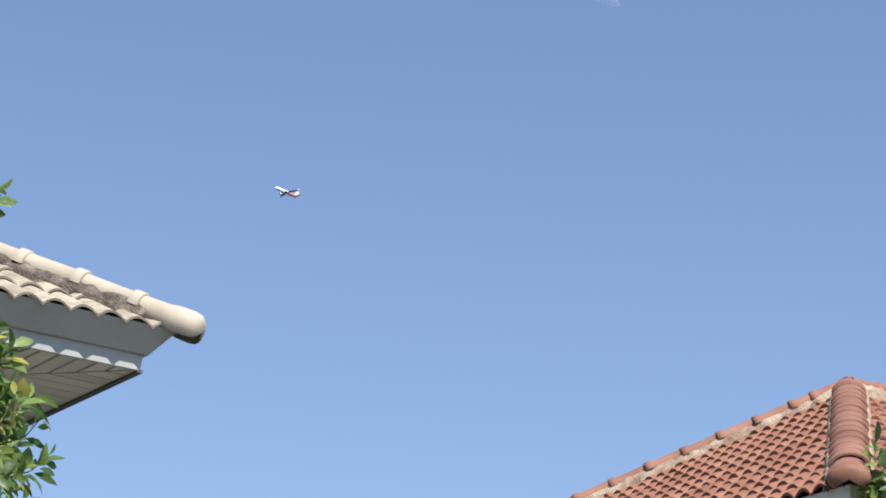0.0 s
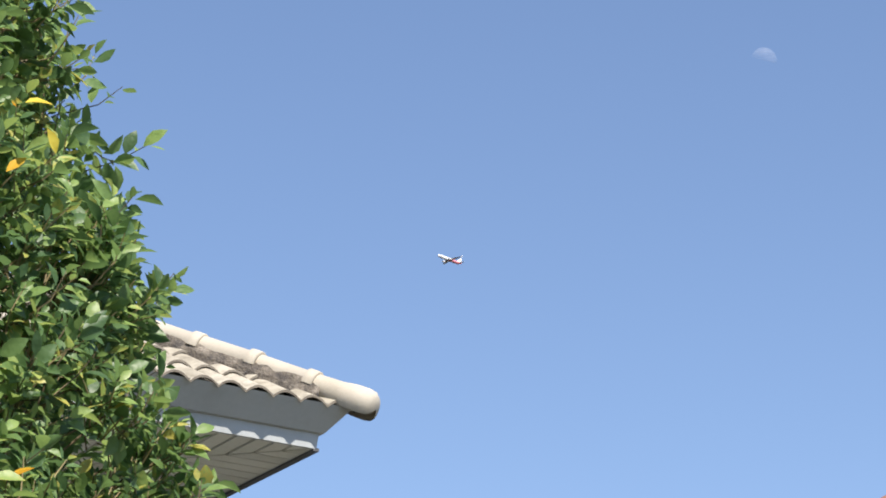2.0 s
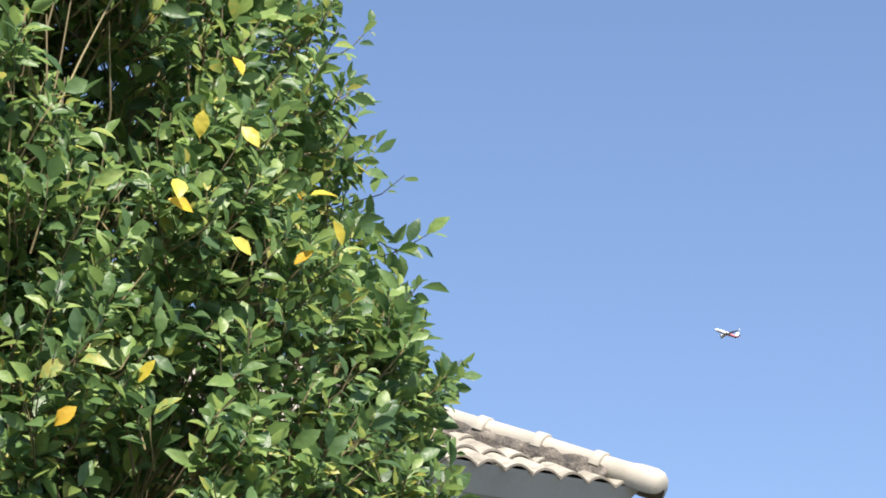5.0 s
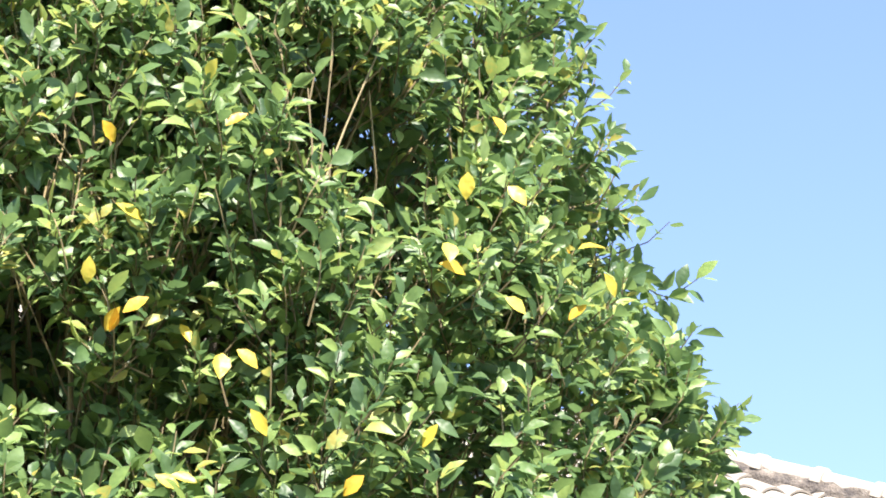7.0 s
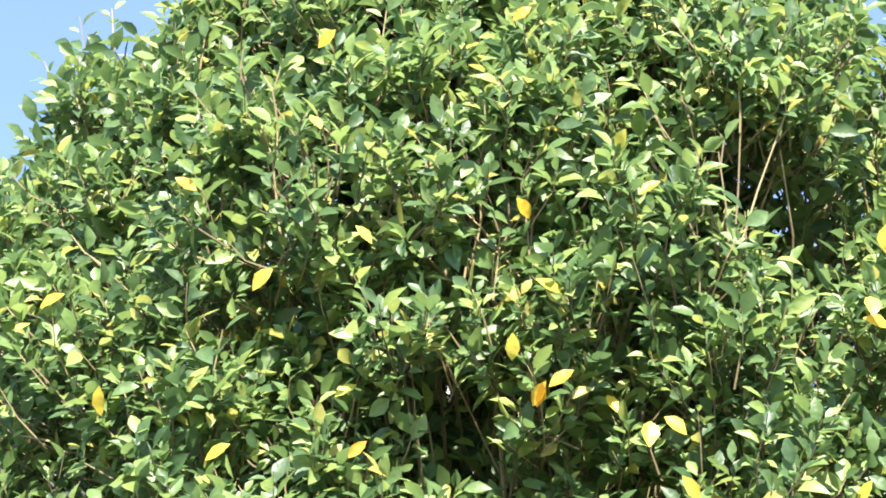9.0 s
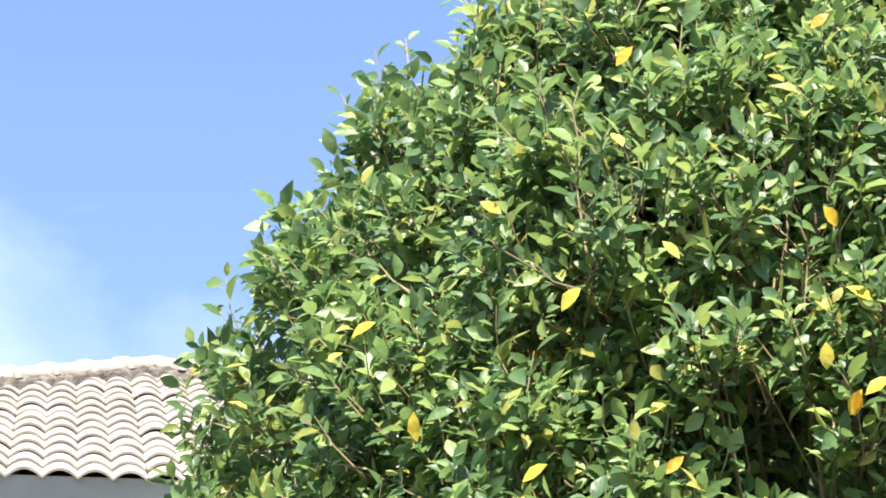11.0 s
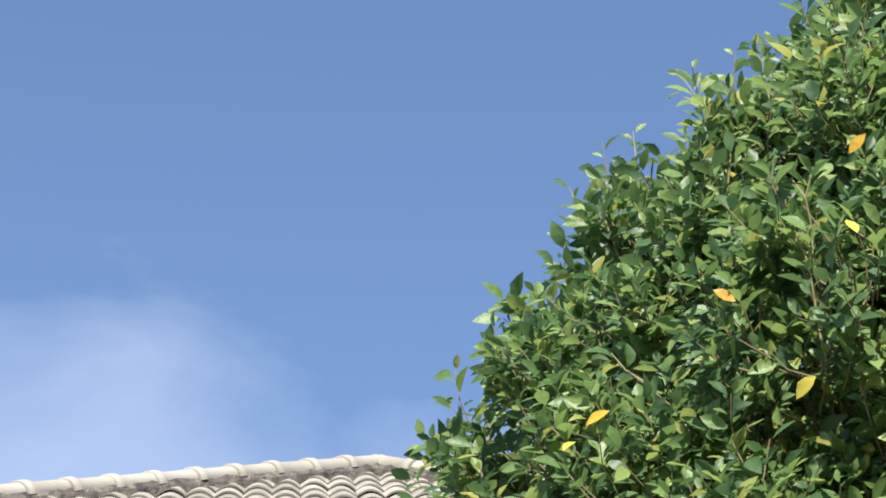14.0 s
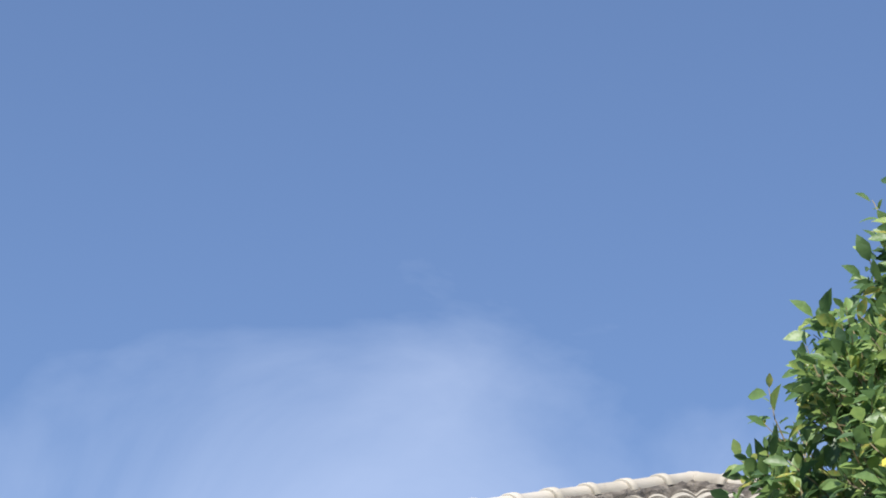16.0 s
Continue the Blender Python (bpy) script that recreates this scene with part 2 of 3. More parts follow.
def tube(verts, faces, pts, radii, sides):
    """Append a tapered tube along pts."""
    base = len(verts)
    for i, p in enumerate(pts):
        d = (pts[min(i + 1, len(pts) - 1)] - pts[max(i - 1, 0)]).normalized()
        a = d.cross(Vector((0.31, 0.17, 0.93)) if abs(d.z) < 0.9 else Vector((1, 0, 0))).normalized()
        b = d.cross(a)
        for k in range(sides):
            t = 2 * math.pi * k / sides
            verts.append(p + (a * math.cos(t) + b * math.sin(t)) * radii[i])
    for i in range(len(pts) - 1):
        for k in range(sides):
            k2 = (k + 1) % sides
            faces.append((base + i * sides + k, base + i * sides + k2, base + (i + 1) * sides + k2, base + (i + 1) * sides + k))
    faces.append(tuple(base + (len(pts) - 1) * sides + k for k in range(sides)))


# ---- ground ----
gm = bmesh.new()
bmesh.ops.create_grid(gm, x_segments=40, y_segments=40, size=2400)
ground = tagged(part("ground", gm, M_GRASS, None), "dry brown garden earth with sparse grass", "ground", kind="structure")


# ---- hip roofs ----
PITCHW = 0.15


def wave(x, amp):
    f = (x / PITCHW) % 1.0
    return amp * (0.78 * (1 - abs(2 * f - 1) ** 2.4) + 0.22 * math.sin(math.pi * f) ** 2)


def tile_mesh(name, mat, cos_p, sin_p, gauge, amp, lip, lift, segs, x0, verts=None, faces=None, at=(0, 0, 0)):
    """Two-wave tile: its foot lies at the origin, its length runs up the slope (+y, +z); the lip at the foot is a strip of its own."""
    own = verts is None
    if own:
        verts, faces = [], []
    base, over = len(verts), gauge + 0.05
    for k in range(segs + 1):
        x = x0 + 2 * PITCHW * k / segs
        h = wave(x, amp)
        for run, up in ((0, h + lift - lip), (0, h + lift), (0, h + lift), (over, h + 0.003)):
            verts.append((at[0] + x, at[1] + run * cos_p - up * sin_p, at[2] + run * sin_p + up * cos_p) if run else (at[0] + x, at[1], at[2] + up / cos_p))
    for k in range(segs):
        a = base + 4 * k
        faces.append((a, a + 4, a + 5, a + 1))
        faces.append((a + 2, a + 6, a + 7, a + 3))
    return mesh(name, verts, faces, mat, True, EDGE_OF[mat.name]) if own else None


def cap_mesh(name, mat, length, rad, collar, flat, closed=False):
    """Half-round hip cap along +x (downhill), foot ring at x = length, with a raised collar at its foot; closed: a domed end."""
    verts, faces, n = [], [], 12
    rings = [(0, rad * 0.9), (length - 0.062, rad * 0.95), (length - 0.055, rad + collar), (length - 0.004, rad + collar), (length, rad + collar * 0.6), (length, rad * 0.86)]
    if closed:
        rings = [(0, rad * 0.9), (length - 0.08, rad * 1.0), (length - 0.02, rad * 1.12), (length + 0.05, rad * 1.14), (length + 0.085, rad * 1.04), (length + 0.105, rad * 0.78), (length + 0.112, rad * 0.3), (length + 0.113, rad * 0.01)]
    wrap = 1.46 if closed else 1.12
    for x, r in rings:
        for k in range(n + 1):
            t = math.pi * (k / n) * wrap - math.pi * (wrap - 1) / 2
            verts.append((x, r * math.cos(t), r * math.sin(t) * flat))
    for i in range(len(rings) - 1):
        for k in range(n):
            a = i * (n + 1) + k
            faces.append((a, a + n + 1, a + n + 2, a + 1))
    return mesh(name, verts, faces, mat, True)


def hip_roof(house, W, ridge, eave_z, tan_p, tile_mat, tiles_mat, cap_mat, mortar_mat, amp, lip, lift, gauge, keep, cap_r, collar, words, limit=300, step=0.313, lift_c=0.074, slip=-0.02, flat=0.65):
    """Tiled hip roof: the front face is the triangle at y = -W below the apex at the origin, a ridge runs back along +y."""
    p = math.atan(tan_p)
    cp, sp = math.cos(p), math.sin(p)
    rise = W * tan_p
    # deck under the tiles
    bm = bmesh.new()
    d = 0.03
    pts = [(-W, -W, 0), (W, -W, 0), (W, ridge + W, 0), (-W, ridge + W, 0), (0, 0, rise), (0, ridge, rise)]
    v = [bm.verts.new((x * 0.965, (y - ridge / 2) * 0.965 + ridge / 2, z * 0.965 + eave_z - d + 0.02)) for x, y, z in pts]
    for f in ((0, 1, 4), (1, 2, 5, 4), (2, 3, 5), (3, 0, 4, 5), (3, 2, 1, 0)):
        bm.faces.new([v[i] for i in f])
    roof = part("roof", bm, mortar_mat, house, words)
    rows = int(W / cp / gauge)
    one = tile_mesh("tile", tile_mat, cp, sp, gauge, amp, lip, lift, 14, -PITCHW)
    left = limit
    faces_of = (("front", pose(0, 0, 0), 0.0),
                ("right", pose(0, 0, 0, 0, 0, 90), ridge),
                ("back", pose(0, ridge, 0, 0, 0, 180), 0.0),
                ("left", pose(0, ridge, 0, 0, 0, -90), ridge))
    for side, turn, extra in faces_of:
        verts, faces = [], []
        for j in range(rows + 1):
            y = -W + j * gauge * cp
            half = -y
            z = (y + W) * tan_p + eave_z
            lo, hi = -half, half + extra
            k0, k1 = int(lo / 0.3) - 2, int(hi / 0.3) + 2
            for k in range(k0, k1 + 1):
                x = k * 0.3
                if x + 0.15 < lo or x - 0.15 > hi:
                    continue
                whole = x - 0.15 > lo + gauge * cp and x + 0.15 < hi - gauge * cp
                if whole and side != "back" and left > 0 and keep(side, x, j):
                    piece("tile", one, roof, turn @ pose(x + random.uniform(-.003, .003), y + random.uniform(-.006, .006), z + random.uniform(-.002, .003), 0, 0, random.uniform(-.4, .4)))
                    left -= 1
                else:
                    b0 = len(verts)
                    tile_mesh("", tiles_mat, cp, sp, gauge, amp, lip, lift, 14 if side in ("front", "right") else 8, -PITCHW, verts, faces,
                              (x, y + random.uniform(-.006, .006), z + random.uniform(-.002, .003)))
                    for i in range(b0, len(verts)):
                        vx, vy, vz = verts[i]
                        d = max(0.0, vy + 0.03)
                        vy, vz = vy - d, vz - d * tan_p
                        lim = max(0.0, -vy)
                        verts[i] = (max(-lim, min(lim + extra, vx)), vy, vz)
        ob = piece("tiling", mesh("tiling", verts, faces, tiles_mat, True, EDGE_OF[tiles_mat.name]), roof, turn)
        tagged(ob, kind="stuff")
    # hips, ridge, mortar beds
    capm, endm = cap_mesh("hip_cap", cap_mat, step + 0.05, cap_r, collar, flat), cap_mesh("hip_cap_end", cap_mat, step + 0.03, cap_r, collar, flat * 1.1, True)
    top = Vector((0, 0, rise + eave_z))
    back_top = Vector((0, ridge, rise + eave_z))
    lines = [(top, Vector((W, -W, eave_z)), True), (top, Vector((-W, -W, eave_z)), True),
             (back_top, Vector((W, ridge + W, eave_z)), True), (back_top, Vector((-W, ridge + W, eave_z)), True)]
    if ridge > 0.5:
        lines.append((top, back_top, False))
    for a, b, ends in lines:
        dr = b - a
        n = max(1, round(dr.length / step))
        pace = dr.length / n
        x = dr.normalized()
        yv = Vector((0, 0, 1)).cross(x).normalized()
        m = Matrix((x, yv, x.cross(yv))).transposed().to_4x4()
        for i in range(n):
            s = i * pace - 0.02 if ends and i == n - 1 else max(-0.04, i * pace + slip)
            low = 0.012 if ends and i == n - 1 else 0.0
            mm = Matrix.Translation(a + x * s + Vector((0, 0, lift_c - low))) @ m @ pose(0, 0, 0, random.uniform(-1.5, 1.5), random.uniform(0.4, 1.4), random.uniform(-1, 1))
            piece("hip_cap", endm if ends and i == n - 1 else capm, roof, mm)
        verts, faces = [], []
        cnt = int(dr.length / 0.05)
        for i in range(cnt + 1):
            s = (dr.length - 0.17) * i / cnt
            for off, h in ((-cap_r * 1.35, -0.055), (-cap_r * 1.2, 0.03), (-cap_r * 0.88, lift_c), (cap_r * 0.88, lift_c), (cap_r * 1.2, 0.03), (cap_r * 1.35, -0.055)):
                q = a + x * s + yv * (off * random.uniform(0.93, 1.07)) + Vector((0, 0, h + random.uniform(-.008, .008)))
                verts.append(q)
        for i in range(cnt):
            for k in range(5):
                c = i * 6 + k
                faces.append((c, c + 6, c + 7, c + 1))
        piece("mortar_bed", mesh("mortar_bed", verts, faces, mortar_mat), roof)
    return roof


def eave_boards(house, W, ridge, eave_z, fascia_mat, inset=0.04, drop=0.235, slant=0.13):
    """Two-step leaning fascia on all four sides, soffit of narrow boards mitred at the corners, dark joints between board groups."""
    Y0, Y1 = -W, ridge + W
    z = eave_z
    prof = [(inset, z + 0.036), (inset + slant * 0.78, z - drop * 0.52), (inset + slant * 0.94, z - drop * 0.535),
            (inset + slant, z - drop), (inset + slant + 0.02, z - drop), (inset + slant + 0.02, z - 0.02)]
    corner = lambda o: [(-W + o, Y0 + o), (W - o, Y0 + o), (W - o, Y1 - o), (-W + o, Y1 - o)]
    for s in range(4):
        bm = bmesh.new()
        ra = [bm.verts.new((*corner(o)[s], h)) for o, h in prof]
        rb = [bm.verts.new((*corner(o)[(s + 1) % 4], h)) for o, h in prof]
        for i in range(len(prof)):
            k = (i + 1) % len(prof)
            bm.faces.new((ra[i], rb[i], rb[k], ra[k]))
        part("fascia", bm, fascia_mat, house, "grey painted two-step fascia")
    return inset + slant + 0.02, z - drop


def soffit(house, W, ridge, off, z, depth, wide, pitch, mats):
    """Soffit boards under the front and right eaves, meeting on the corner diagonal, plus plain boards elsewhere."""
    Y0 = -W
    bm = bmesh.new()
    inner, outer = off + depth, off - 0.005
    for (xa, xb, ya, yb) in ((-W + off, W - off, Y0 + outer, Y0 + inner), (W - inner, W - outer, Y0 + inner, ridge + W - off),
                             (-W + outer, -W + inner, Y0 + inner, ridge + W - off), (-W + inner, W - inner, ridge + W - inner, ridge + W - outer)):
        box(bm, xa, xb, ya, yb, z + 0.022, z + 0.04)
    part("soffit_backing", bm, M_GAP, house, "dark backing behind the soffit joints")
    # boards that run along y under the front eave, along x under the right eave
    n = int(2.6 / pitch)
    for i in range(n):
        x1 = W - off - 0.01 - i * pitch
        x0 = x1 - wide
        reach = lambda x: min(inner, W - x) - 0.012
        bm = bmesh.new()
        pts = [(x0, Y0 + off), (x1, Y0 + off), (x1, Y0 + reach(x1)), (x0, Y0 + reach(x0))]
        if reach(x1) - off < 0.01:
            pts = [(x0, Y0 + off), (x1, Y0 + off), (x0, Y0 + reach(x0))]
        prism(bm, pts, z + 0.002, z + 0.018)
        part("soffit_board", bm, mats, house)
        y0 = Y0 + off + 0.01 + i * pitch
        y1 = y0 + wide + 0.009
        lim = lambda y: W - min(inner, y - Y0) + 0.012
        pts = [(W - off, y0), (W - off, y1), (lim(y1), y1), (lim(y0), y0)]
        bm = bmesh.new()
        prism(bm, pts, z + 0.002, z + 0.018)
        part("soffit_board", bm, mats, house)


def prism(bm, pts, z0, z1):
    a = [bm.verts.new((x, y, z0)) for x, y in pts]
    b = [bm.verts.new((x, y, z1)) for x, y in pts]
    bm.faces.new(a)
    bm.faces.new(list(reversed(b)))
    for i in range(len(pts)):
        k = (i + 1) % len(pts)
        bm.faces.new((a[i], b[i], b[k], a[k]))
    bmesh.ops.recalc_face_normals(bm, faces=bm.faces)


def walls(house, W, ridge, inset, top, thick=0.2):
    x, y0, y1 = W - inset, -W + inset, ridge + W - inset
    for a in ((-x, x, y0, y0 + thick), (-x, x, y1 - thick, y1), (-x, -x + thick, y0 + thick, y1 - thick), (x - thick, x, y0 + thick, y1 - thick)):
        bm = bmesh.new()
        box(bm, *a, 0, top)
        bmesh.ops.recalc_face_normals(bm, faces=bm.faces)
        part("wall", bm, M_WALL, house)


# cream house
TURN = 15.13
corner = spot(75.77, 16.88, 14 * math.cos(radians(16.88)))
out = way(TURN - 45, 0)
CW, CTAN = 4.203, 0.573
RUN = CW - 0.133
apex = corner - out * (RUN * math.sqrt(2))
cream_house = tagged(new("house"), "two-storey house with a cream wavy-tiled hip roof and grey fascia", "house")
cream_house.matrix_basis = pose(apex.x, apex.y, 0, 0, 0, TURN)
EAVE = corner.z + 0.160
hip_roof(cream_house, CW, 3.0, EAVE, CTAN, M_TILE, M_TILES, M_CAP, M_MORTAR, 0.034, 0.011, 0.021, 0.30,
         lambda s, x, j: s == "front" and x > 0.3 and j < 9, 0.085, 0.012, "cream concrete wave-tiled hip roof", limit=130, lift_c=0.086, slip=0.07, flat=0.82)
off, sz = eave_boards(cream_house, CW, 3.0, EAVE, M_FASCIA, 0.007, 0.158, 0.130)
soffit(cream_house, CW, 3.0, off, sz, 0.9, 0.084, 0.102, M_SOFFIT)
walls(cream_house, CW, 3.0, off + 0.9, sz + 0.02)
# added dark strip: shade under the right-hand fascia put into its colour
dm = bmesh.new()
box(dm, CW - off + 0.004, CW - off + 0.035, -CW + off - 0.02, 3.0 + CW - off, sz - 0.012, sz + 0.004)
part("fascia_shade_strip", dm, M_GAP, cream_house, "dark strip for the shaded underside of the fascia")
# its front wing, with a lower hip roof
before = set(cream_house.children)
wing_at = cream_house.matrix_basis.inverted() @ spot(106.78, 23.42, 15.2)
WW, WTAN = 3.7, 0.56
hip_roof(cream_house, WW, 3.2, wing_at.z - 0.12 - WW * WTAN, WTAN, M_TILE, M_TILES, M_CAP, M_MORTAR, 0.034, 0.011, 0.021, 0.30,
         lambda s, x, j: s == "front" or (s == "left"), 0.082, 0.013, "lower cream wave-tiled hip roof", limit=170, step=0.313, lift_c=0.070, flat=0.80)
off, sz = eave_boards(cream_house, WW, 3.2, wing_at.z - 0.12 - WW * WTAN, M_FASCIA, 0.025, 0.185, 0.115)
soffit(cream_house, WW, 3.2, off, sz, 0.5, 0.085, 0.097, M_SOFFIT)
walls(cream_house, WW, 3.2, off + 0.5, sz + 0.02)
for ob in set(cream_house.children) - before:
    ob.matrix_basis = pose(wing_at.x, wing_at.y, 0, 0, 0, 3.2)

# terracotta house
rapex = spot(61.15, 16.865, 22.4)
RW, RTAN = 3.50, 0.59
red_house = tagged(new("house"), "pale rendered house with a terracotta wave-tiled hip roof", "house")
red_house.matrix_basis = pose(rapex.x, rapex.y, 0, 0, 0, -74)
REAVE = rapex.z - 0.14 - RW * RTAN
hip_roof(red_house, RW, 5.0, REAVE, RTAN, M_RED, M_REDS, M_RCAP, M_RMORTAR, 0.045, 0.019, 0.026, 0.232,
         lambda s, x, j: (s == "front" or (s == "right" and x < 1.0)), 0.122, 0.014, "terracotta wave-tiled hip roof", lift_c=0.084, slip=-0.17, flat=0.62)
roff, rsz = eave_boards(red_house, RW, 5.0, REAVE, M_FRAME, 0.05, 0.19, 0.04)
soffit(red_house, RW, 5.0, roff, rsz, 0.7, 0.10, 0.11, M_SOFFIT)
walls(red_house, RW, 5.0, roff + 0.2, rsz + 0.02)

# ---- trees ----
LEAF_ROWS = ((0.0, 0.0, 0.0), (0.28, 0.78, 0.02), (0.58, 1.0, 0.03), (0.82, 0.55, 0.0), (1.0, 0.0, -0.08))


def leaf_points(base, along, normal, length, width, droop, fold):
    """Vertices of one pointed leaf, folded along its midrib and bent down towards the tip."""
    side = along.cross(normal).normalized()
    up = side.cross(along).normalized()
    pts = [base]
    for t, w, _ in LEAF_ROWS[1:-1]:
        mid = base + along * (length * t) - up * (droop * length * t * t)
        pts += [mid - side * (w * width / 2) + up * (fold * width * w), mid, mid + side * (w * width / 2) + up * (fold * width * w)]
    pts.append(base + along * length - up * (droop * length))
    return pts


LEAF_FACES = ((0, 2, 1), (0, 3, 2), (1, 2, 5, 4), (2, 3, 6, 5), (4, 5, 8, 7), (5, 6, 9, 8), (7, 8, 10), (8, 9, 10))


def make_tree(name, centre, z_low, z_high, reach, depth, clumps, shoots, leaf_len, rng, tips, singles, label, limb_count=10, trunk_r=0.13, face_az=270.0, yellow=(), stems=70, hollows=(), fans=(), clump_r=0.27):
    """A tree with a lumpy leafy crown: reach(z, side) gives its half-width on either side, depth its ratio front to back."""
    tree = tagged(new(name), label, "tree")
    tree.matrix_basis = pose(centre[0], centre[1], 0)
    right = way(face_az + 90, 0)
    front = way(face_az, 0)
    verts, faces, tv, tf, single_at = [], [], [], [], []
    fork = z_low + 0.2

    def shoot(foot, lean, length, leaves, size, face, near=False):
        mid = foot + lean * (length * 0.55) + Vector((rng.uniform(-.02, .02), rng.uniform(-.02, .02), 0.0))
        top = foot + lean * (length * 0.85) + Vector((rng.uniform(-.02, .02), rng.uniform(-.02, .02), length * 0.15))
        tube(tv, tf, [foot, mid, top], [0.0032, 0.0025, 0.0016], 3)
        spin = rng.uniform(0, 6.28)
        for i in range(leaves):
            t = 0.25 + 0.75 * (i + rng.uniform(0, 0.6)) / leaves
            at = foot.lerp(mid, t / 0.5) if t < 0.5 else mid.lerp(top, min(1.0, (t - 0.5) / 0.5))
            spin += 2.4 + rng.uniform(-0.4, 0.4)
            ax = (top - foot).normalized()
            a = ax.orthogonal().normalized()
            b = ax.cross(a)
            outw = a * math.cos(spin) + b * math.sin(spin)
            spread = 0.55 + 0.5 * t
            along = (outw * (1.35 - 0.5 * t) + ax * spread + Vector((0, 0, rng.uniform(-0.35, 0.25)))).normalized()
            nor = (face * 1.0 + Vector((0, 0, 0.45)) + outw * 0.1 + Vector((rng.gauss(0, .55), rng.gauss(0, .55), rng.gauss(0, .45)))).normalized()
            ln = size * (0.55 + 0.85 * rng.random() ** 1.2)
            if abs(along.dot(nor)) > 0.95:
                continue
            if near and len(single_at) < singles and rng.random() < 0.09:
                single_at.append((at + along * 0.012, along, nor, ln, rng.random() < 0.12))
                continue
            pts = leaf_points(at + along * 0.012, along, nor, ln, ln * rng.uniform(0.44, 0.58), rng.uniform(-0.05, 0.42), rng.uniform(0.05, 0.38))
            base = len(verts)
            verts.extend(pts)
            faces.extend(tuple(base + q for q in f) for f in LEAF_FACES)

    # leafy clumps over the whole crown, each a dome of shoots round the end of a branch
    zc = (z_low + z_high) / 2
    at_world = Vector((centre[0], centre[1], 0))
    for i in range(clumps):
        deep = rng.random() < 0.33
        z = z_low + (z_high - z_low) * ((0.5 + i * 0.7548777) % 1.0) ** 0.9 + rng.uniform(-0.05, 0.05)
        phi = 2 * math.pi * ((0.5 + i * 0.5698403) % 1.0) + rng.uniform(-0.05, 0.05)
        c, s = math.cos(phi), math.sin(phi)
        side = 1 if c > 0 else -1
        rim = abs(s) < 0.75
        r = clump_r * rng.uniform(0.65, 1.3) * (0.8 if rim else 1.0)
        half = min(reach(z, side), reach(z + r + 0.06, side) + (0.12 if c > 0 else 0.03))
        lump = 1.0 + 0.9 * abs(s) * (0.13 * noise.noise(Vector((c * 2.1 + 5, s * 2.1, z * 1.3))) + 0.05 * noise.noise(Vector((c * 5 + 1, s * 5, z * 3.1))))
        inset = (r * 0.85 + (-0.02 if c > 0 else 0.02) if rim else r * 0.6) + (rng.uniform(0.12, 0.4) if deep else 0.0)
        h = max(0.05, half * lump - inset)
        p = right * (c * h) + front * (s * h * depth) + Vector((0, 0, z))
        q = p + at_world - Vector(EYE)
        az, el = math.degrees(math.atan2(q.y, q.x)), math.degrees(math.atan2(q.z, math.hypot(q.x, q.y)))
        pit = any((az - ha) ** 2 + (el - he) ** 2 < hr * hr * 0.85 for ha, he, hr in hollows) and s > 0.1
        if pit:
            if rng.random() < 0.5:
                continue
            p -= front * rng.uniform(0.4, 0.9)
        outn = (right * c + front * s * 1.1 + Vector((0, 0, 0.35 + 0.9 * (z - zc) / (z_high - z_low)))).normalized()
        full = 1.0 if s > -0.35 else 0.45
        for _ in range(int(shoots * (r / clump_r) ** 2 * full * rng.uniform(0.8, 1.2) * (0.6 if pit else 0.85 if deep else 1.0))):
            d = Vector((rng.gauss(0, 1), rng.gauss(0, 1), rng.gauss(0, 1))).normalized()
            if d.dot(outn) < -0.25:
                d = -d
            end = p + Vector((d.x, d.y, d.z * 0.85)) * (r * rng.random() ** 0.4)
            lean = (d * 0.75 + outn * 0.3 + Vector((rng.gauss(0, .2), rng.gauss(0, .2), 0.5 + rng.gauss(0, .2)))).normalized()
            ln = rng.uniform(0.13, 0.27)
            face = (d * 0.45 + outn * 0.5 + Vector((0, 0, 0.35))).normalized()
            shoot(end - lean * ln * 0.75, lean, ln, rng.randint(7, 12), leaf_len, face, s > 0.35 and d.dot(outn) > 0.6)
        base = Vector((0, 0, max(fork, z - 0.9 - 0.4 * rng.random()))) + (right * c * h + front * s * h * depth) * 0.25
        mid = base.lerp(p, 0.55) + Vector((rng.gauss(0, .06), rng.gauss(0, .06), -0.08))
        tube(tv, tf, [base, mid, p], [0.010, 0.006, 0.0035], 5)
    # sparse shaded leaves deep inside
    for i in range(clumps * shoots // 6):
        z = rng.uniform(z_low + 0.8, z_high - 0.65)
        a = rng.uniform(0, math.pi * 2)
        h = reach(z, 1 if math.cos(a) > 0 else -1) * rng.uniform(0.2, 0.78)
        p = right * (math.cos(a) * h) + front * (math.sin(a) * h * depth) + Vector((0, 0, z))
        lean = Vector((rng.gauss(0, .5), rng.gauss(0, .5), 0.8)).normalized()
        shoot(p, lean, 0.3, rng.randint(8, 12), leaf_len * 1.3, (front + Vector((rng.gauss(0, .4), 0, 0.3))).normalized())
